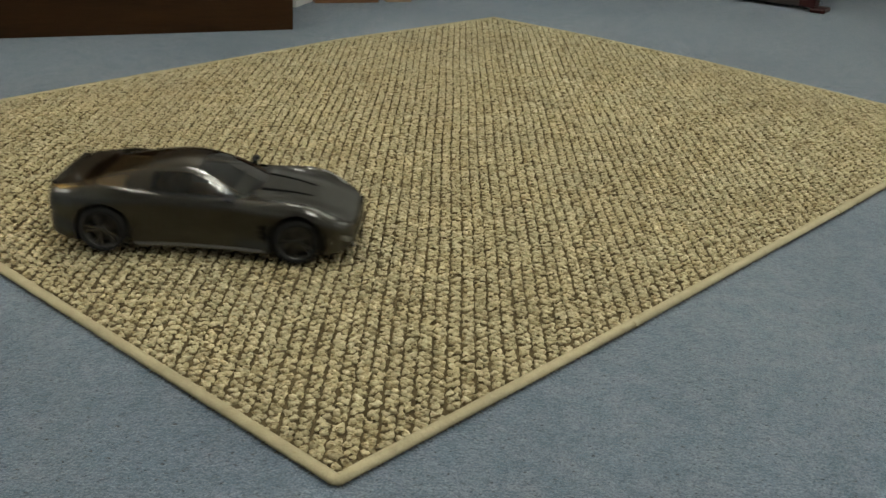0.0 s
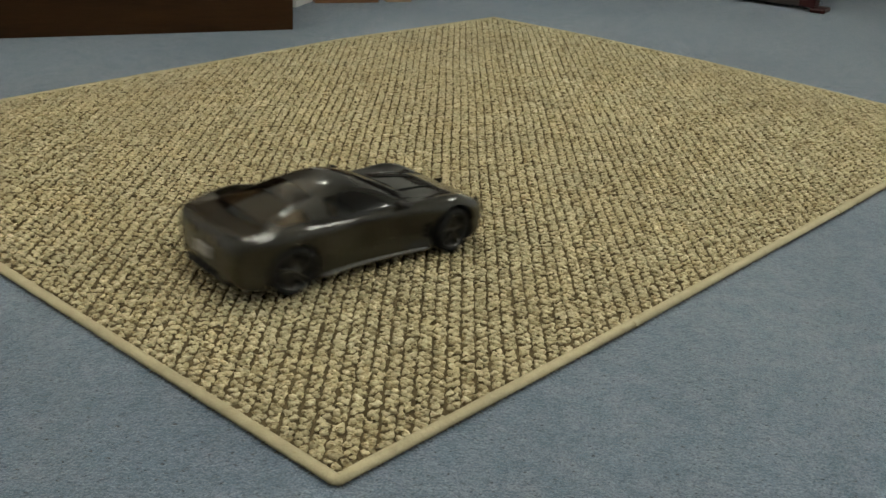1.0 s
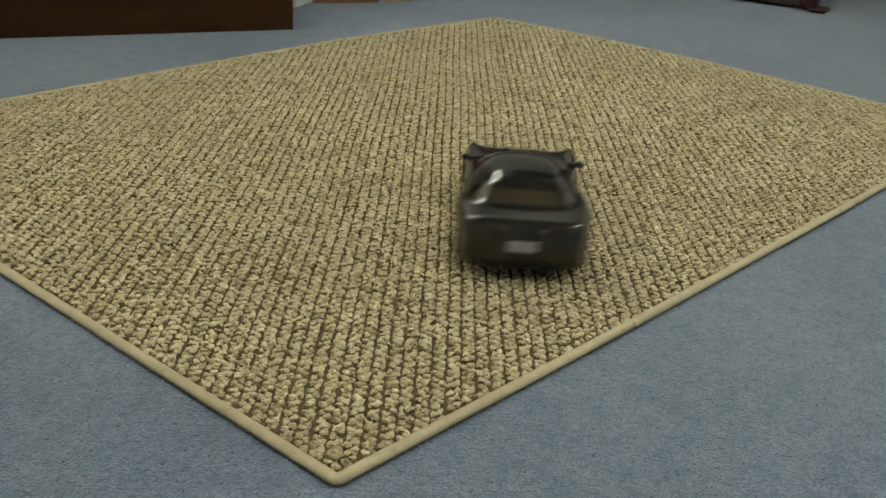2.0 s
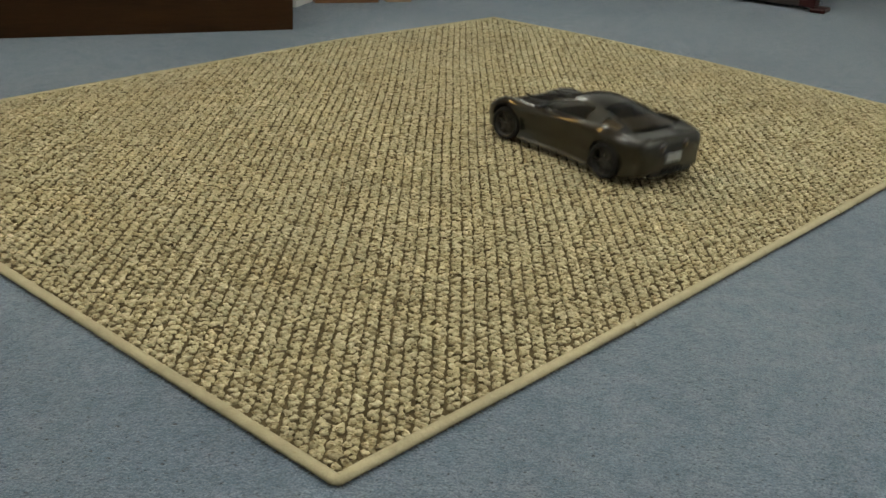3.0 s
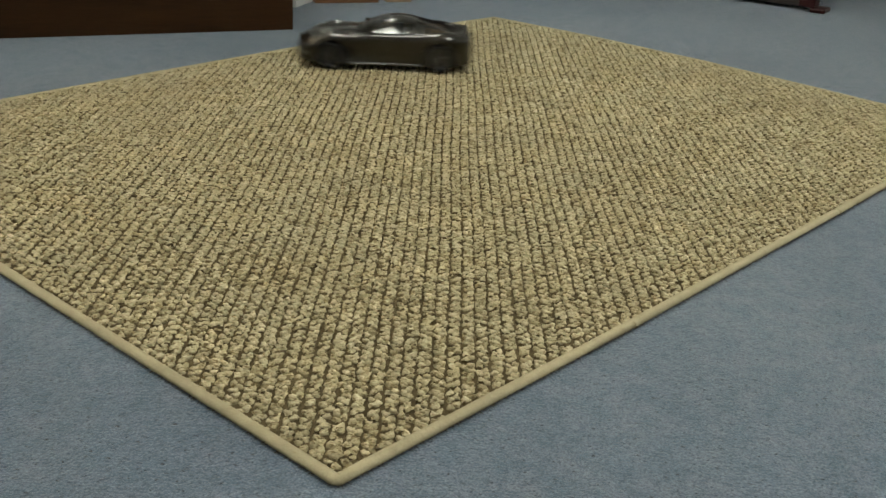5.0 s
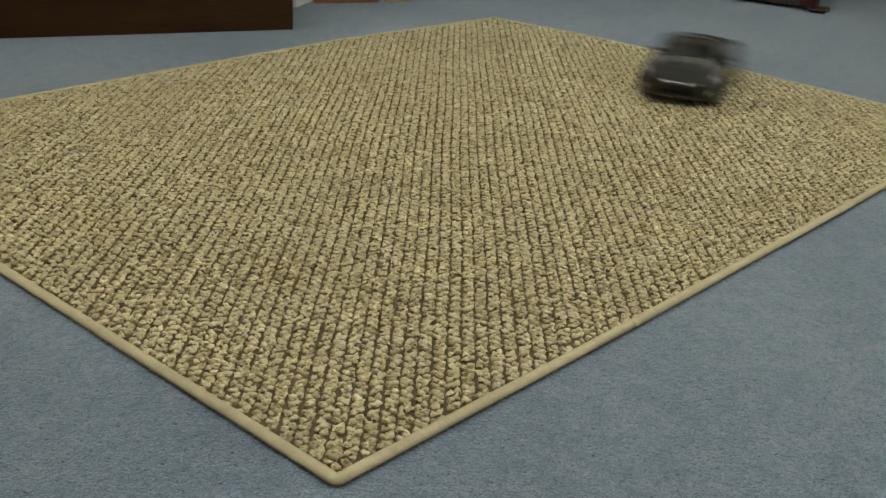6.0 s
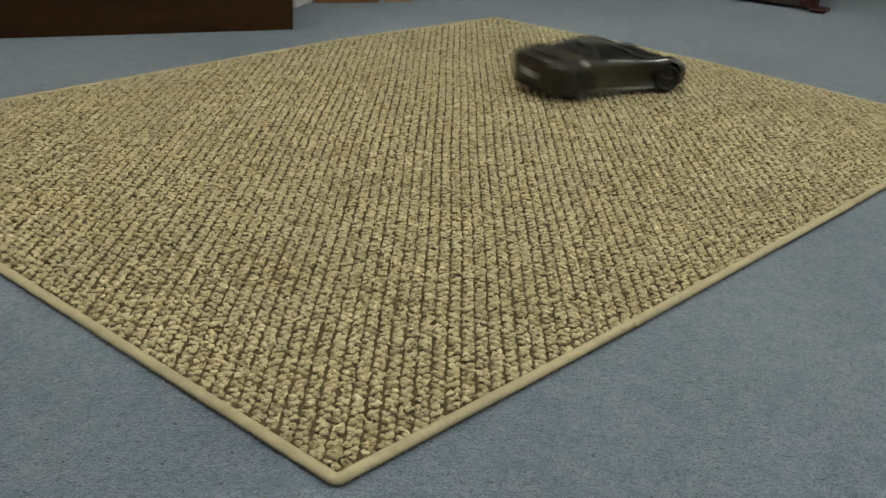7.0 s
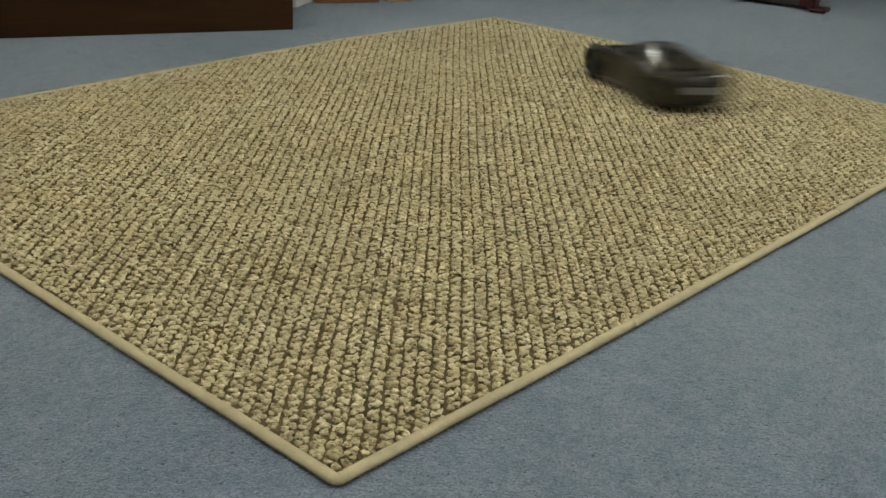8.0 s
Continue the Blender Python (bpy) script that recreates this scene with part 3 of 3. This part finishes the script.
def make_wheel(car, radius, width):
    """A wheel about its own middle, its face towards +y; the rim carries the tyre and the hub."""
    r, w = radius * K, width * K / 2
    bm = bmesh.new()
    verts, faces = lathe([(0.70 * r, -w * 0.8), (0.72 * r, w * 0.82), (0.755 * r, w * 0.9), (0.755 * r, w * 0.78), (0.69 * r, w * 0.55), (0.66 * r, -w * 0.1), (0.0001, -w * 0.1)], 36)
    for v in verts:
        bm.verts.new(v)
    bm.verts.ensure_lookup_table()
    for f in faces:
        bm.faces.new([bm.verts[i] for i in f])
    wheel = part("wheel", bm, RIM, car, "dark grey five-spoke wheel")
    sm = bmesh.new()
    box(sm, 0.12 * r, 0.72 * r, w * 0.41, w * 0.69, -0.043 * r, 0.043 * r, 0.012 * r)
    spoke = None
    for k in range(10):
        a = 2 * math.pi * (k // 2) / 5 + (0.17 if k % 2 else -0.17)
        spoke = part("spoke", sm if spoke is None else spoke.data, RIM, wheel)
        spoke.matrix_basis = Matrix.Rotation(-a, 4, "Y")
    v, f = lathe([(0.74 * r, -w * 0.9), (0.86 * r, -w), (0.95 * r, -w * 0.92), (r, -w * 0.72), (r, w * 0.72), (0.95 * r, w * 0.92), (0.86 * r, w), (0.75 * r, w * 0.92), (0.74 * r, w * 0.7)], 44)
    part("tyre", mesh_of("tyre", v, f, RUBBER, True), None, wheel, "black rubber tyre")
    v, f = lathe([(0.15 * r, w * 0.5), (0.15 * r, w * 0.72), (0.10 * r, w * 0.8), (0.0001, w * 0.8)], 18)
    part("hub_cap", mesh_of("hub_cap", v, f, RIM, True), None, wheel, "round dark metal hub cap")
    return wheel


def patch_part(name, material, car, label, *args, **kw):
    v, f = skin_patch(*args, **kw)
    return part(name, mesh_of(name, v, f, material, True), None, car, label)


def kbox(*rows):
    return boxes(*[tuple(a * K for a in r) for r in rows])


def model_car():
    car = tagged(new("model_car"), "dark gunmetal radio-controlled coupe with tinted windows, driving on the rug", "toy car")
    part("body", car_shell(), None, car)
    # cabin: paint over the rails and pillars, panes between them
    roof_piece("roof", -0.82, -0.06, 0.86, 2.0, PAINT, car, lift=0.004)
    roof_piece("windshield", -0.08, 0.76, 1.0, 2.0, GLASS, car, nx=16, nv=10, label="tinted windshield")
    roof_piece("rear_window", -1.75, -0.80, 1.02, 2.0, DARK_GLASS, car, nx=16, nv=10, label="large curved tinted rear window")
    for side in (1, -1):
        roof_piece("windshield_pillar", -0.08, 0.765, 0.80, 1.06, PAINT, car, side, lift=0.006)
        roof_piece("rear_rail", -1.80, -0.80, 0.78, 1.08, PAINT, car, side, lift=0.006)
        roof_piece("door_pillar", -1.06, -0.68, -0.02, 0.90, PAINT, car, side, 4, 8, lift=0.006)
        roof_piece("rear_pillar", -1.80, -1.54, -0.05, 0.84, PAINT, car, side, 8, 8, lift=0.006)
        roof_piece("belt_trim", -1.52, 0.70, -0.06, 0.07, BLACK, car, side, 24, 2, lift=0.009)
        roof_piece("side_window", -0.70, 0.745, 0.02, 0.86, DARK_GLASS, car, side, 16, 6, label="dark tinted side window")
        roof_piece("quarter_window", -1.56, -1.04, 0.02, 0.84, CLEAR_GLASS, car, side, 10, 6, label="lightly tinted quarter window")
        # lamps, vents and seams on the skin
        patch_part("headlight", LENS, car, "clear swept headlight", 1.88, 1.46, 9.3, 10.7, side, 0.012, taper=(0.5, 0.1))
        patch_part("indicator", LENS, car, "small bumper lamp", 2.08, 1.97, 6.2, 7.0, side, 0.01, nx=4, nv=3)
        for k in range(3):
            patch_part("gill", PAINT, car, "thin dark gill behind the front wheel", 0.90, 0.73, 4.75 + 0.5 * k, 4.95 + 0.5 * k, side, 0.008, nx=4, nv=2)
        patch_part("side_vent", VENT, car, "black vent behind the front wheel", 0.96, 0.80, 4.0, 6.3, side, 0.003, nx=4, nv=6, taper=(0.4, -0.6))
        patch_part("door_seam", BLACK, car, "", 0.52, 0.505, 3.6, 9.6, side, 0.0035, nx=2, nv=16)
        patch_part("door_seam", BLACK, car, "", -0.74, -0.755, 3.6, 9.6, side, 0.0035, nx=2, nv=16)
        patch_part("hood_seam", BLACK, car, "", 1.84, 0.72, 11.9, 12.0, side, 0.004, nx=18, nv=2, taper=(-0.5, -0.5))
        patch_part("hood_vent", VENT, car, "dark recessed vent along the hood", 1.48, 0.72, 13.75, 14.05, side, 0.007, nx=14, nv=6, taper=(-0.85, -0.60))
        patch_part("hood_seam", BLACK, car, "", 1.50, 1.46, 13.85, 14.98, side, 0.004, nx=2, nv=6)
        patch_part("side_skirt", SKIRT, car, "satin side skirt, coloured silver for the light it reflects", 0.92, -0.92, 2.5, 3.3, side, 0.02, nx=20, nv=4)
        mirror = bmesh.new()
        bmesh.ops.create_uvsphere(mirror, u_segments=14, v_segments=8, radius=1, matrix=Matrix.Translation((0.42 * K, side * 0.90 * K, 0.905 * K)) @ Matrix.Diagonal((0.070 * K, 0.080 * K, 0.046 * K, 1)))
        box(mirror, 0.38 * K, 0.46 * K, min(side * 0.74, side * 0.92) * K, max(side * 0.74, side * 0.92) * K, 0.87 * K, 0.92 * K)
        part("mirror", mirror, BLACK, car, "black door mirror", True)
        for y in (0.30, 0.55):
            v, f = lathe([(0.001, -0.03), (0.075, -0.028), (0.092, -0.015), (0.098, 0.03)], 20, "Z")
            x = -2.135 + (y - 0.30) * 0.12
            part("tail_light", mesh_of("tail_light", [((x + c) * K, (side * y + a) * K, (0.715 + b) * K) for a, b, c in v], f, RED_LENS, True), None, car, "round dark red tail light")
        for y in (0.09, 0.22):
            v, f = lathe([(0.052, 0.06), (0.052, -0.04), (0.042, -0.04), (0.042, 0.05), (0.001, 0.05)], 14, "Z")
            part("exhaust", mesh_of("exhaust", [((-2.14 + c) * K, (side * y + a) * K, (0.27 + b) * K) for a, b, c in v], f, BLACK, True), None, car, "dark metal exhaust tip")
    part("cowl", kbox((0.60, 0.74, -0.60, 0.60, 0.80, 0.872, 0.008)), BLACK, car)
    part("grille", kbox((2.02, 2.156, -0.40, 0.40, 0.285, 0.365, 0.012)), VENT, car, "black lower grille opening")
    part("splitter", kbox((1.88, 2.135, -0.58, 0.58, 0.185, 0.225, 0.01)), TRIM, car, "grey front lip")
    part("spoiler", kbox((-2.125, -2.02, -0.64, 0.64, 0.868, 0.905, 0.014)), PAINT, car)
    part("diffuser", kbox((-2.145, -1.96, -0.56, 0.56, 0.17, 0.30, 0.015)), BLACK, car)
    part("rear_plate", kbox((-2.185, -2.15, -0.20, 0.20, 0.44, 0.59, 0.006)), PLATE, car, "blank pale grey number plate")
    # added panel: its tan imitates a warm reflection on the rear side glass
    part("tan_reflection_panel", kbox((-1.54, -0.90, -0.68, 0.68, 0.84, 0.90, 0.015)), TAN_SEAT, car, "added tan panel behind the seats, in place of a warm reflection in the glass")
    part("dashboard", kbox((0.34, 0.62, -0.66, 0.66, 0.46, 0.84, 0.04)), INTERIOR, car)
    for side in (1, -1):
        part("seat", kbox((-0.50, 0.02, side * 0.36 - 0.22, side * 0.36 + 0.22, 0.44, 0.58, 0.04), (-0.66, -0.48, side * 0.36 - 0.22, side * 0.36 + 0.22, 0.46, 0.96, 0.05)), TAN_SEAT, car, "tan bucket seat")
    wheels = []
    for x, radius, width, y in ((AXLE, 0.325, 0.25, 0.80), (-AXLE, 0.338, 0.29, 0.81)):
        for side in (1, -1):
            w = make_wheel(car, radius, width)
            w.matrix_basis = pose(x * K, side * y * K, radius * K, 0, 0, 0 if side > 0 else 180)
            wheels.append((w, x * K, side * y * K, radius * K, side))
    return car, wheels


CAR, WHEELS = model_car()
RUG_TOP = 0.0092
# seconds, place of the car's middle on the rug, heading in degrees
DRIVE = [
    (0.0, 0.229, 0.467, -50.5), (0.1, 0.231, 0.446, -46.5), (0.2, 0.231, 0.427, -40.5), (0.4, 0.234, 0.405, -36.8), (0.5, 0.242, 0.392, -32),
    (0.6, 0.258, 0.379, -28), (0.8, 0.266, 0.365, -22), (0.9, 0.294, 0.350, -16), (1.0, 0.312, 0.330, -9), (1.2, 0.332, 0.313, -6),
    (1.3, 0.357, 0.300, -1), (1.5, 0.392, 0.280, 5), (1.6, 0.423, 0.258, 15), (1.7, 0.455, 0.247, 22), (2.0, 0.546, 0.242, 38.4),
    (2.4, 0.670, 0.268, 53.3), (2.8, 0.785, 0.315, 66), (2.9, 0.830, 0.338, 73), (3.0, 0.882, 0.368, 80), (3.2, 0.913, 0.394, 87),
    (3.3, 0.950, 0.426, 92), (3.5, 0.979, 0.464, 97), (3.6, 1.005, 0.495, 102), (3.7, 1.033, 0.542, 111), (3.8, 1.047, 0.583, 119),
    (4.0, 1.063, 0.623, 127), (4.1, 1.083, 0.675, 133), (4.2, 1.096, 0.720, 137), (4.4, 1.101, 0.772, 147), (4.5, 1.111, 0.824, 153),
    (4.7, 1.110, 0.884, 161), (4.9, 1.075, 0.963, 152), (5.1, 1.047, 1.032, 115), (5.3, 1.083, 1.081, 60), (5.5, 1.180, 1.020, -15),
    (5.7, 1.304, 0.849, -90), (5.8, 1.350, 0.743, -118), (5.9, 1.418, 0.603, -141), (6.0, 1.438, 0.483, -160), (6.1, 1.446, 0.380, -181),
    (6.2, 1.430, 0.301, -200), (6.3, 1.376, 0.255, -223), (6.4, 1.329, 0.235, -253), (6.5, 1.264, 0.250, -266), (6.6, 1.240, 0.298, -285),
    (6.7, 1.170, 0.356, -312), (6.8, 1.181, 0.432, -332), (6.9, 1.218, 0.518, -351), (7.0, 1.269, 0.592, -379), (7.1, 1.318, 0.628, -401),
    (7.2, 1.424, 0.650, -443), (7.3, 1.469, 0.638, -459), (7.4, 1.486, 0.565, -495), (7.5, 1.526, 0.544, -511), (7.6, 1.520, 0.479, -546),
    (7.7, 1.486, 0.465, -575), (7.8, 1.436, 0.436, -610), (7.9, 1.394, 0.463, -629), (8.0, 1.338, 0.521, -658)]


def motions():
    """The car drives in a wide left-hand arc and then circles to the right; its wheels roll, the front ones steer."""
    walk(CAR, [(t, pose(x, y, RUG_TOP, 0, 0, a)) for t, x, y, a in DRIVE])
    rolls, spin = [(0.0, 0.0, 10.0)], 0.0
    for (t0, x0, y0, a0), (t1, x1, y1, a1) in zip(DRIVE, DRIVE[1:]):
        mid = radians((a0 + a1) / 2)
        run = (x1 - x0) * math.cos(mid) + (y1 - y0) * math.sin(mid)
        run = max(run, 0.5 * math.hypot(x1 - x0, y1 - y0))
        steps = max(1, round((t1 - t0) * FPS))
        for s in range(1, steps + 1):
            t = t0 + (t1 - t0) * s / steps
            steer = 10.0 if t < 4.6 else max(-16.0, 10.0 - (t - 4.6) * 60)
            rolls.append((t, spin + run * s / steps, steer))
        spin += run
    for w, x, y, r, side in WHEELS:
        rows = []
        for t, s, steer in rolls:
            turn = Matrix.Rotation(s / r * side, 4, "Y")
            rows.append((t, pose(x, y, r, 0, 0, (steer if x > 0 else 0) + (0 if side > 0 else 180)) @ turn))
        walk(w, rows)


motions()
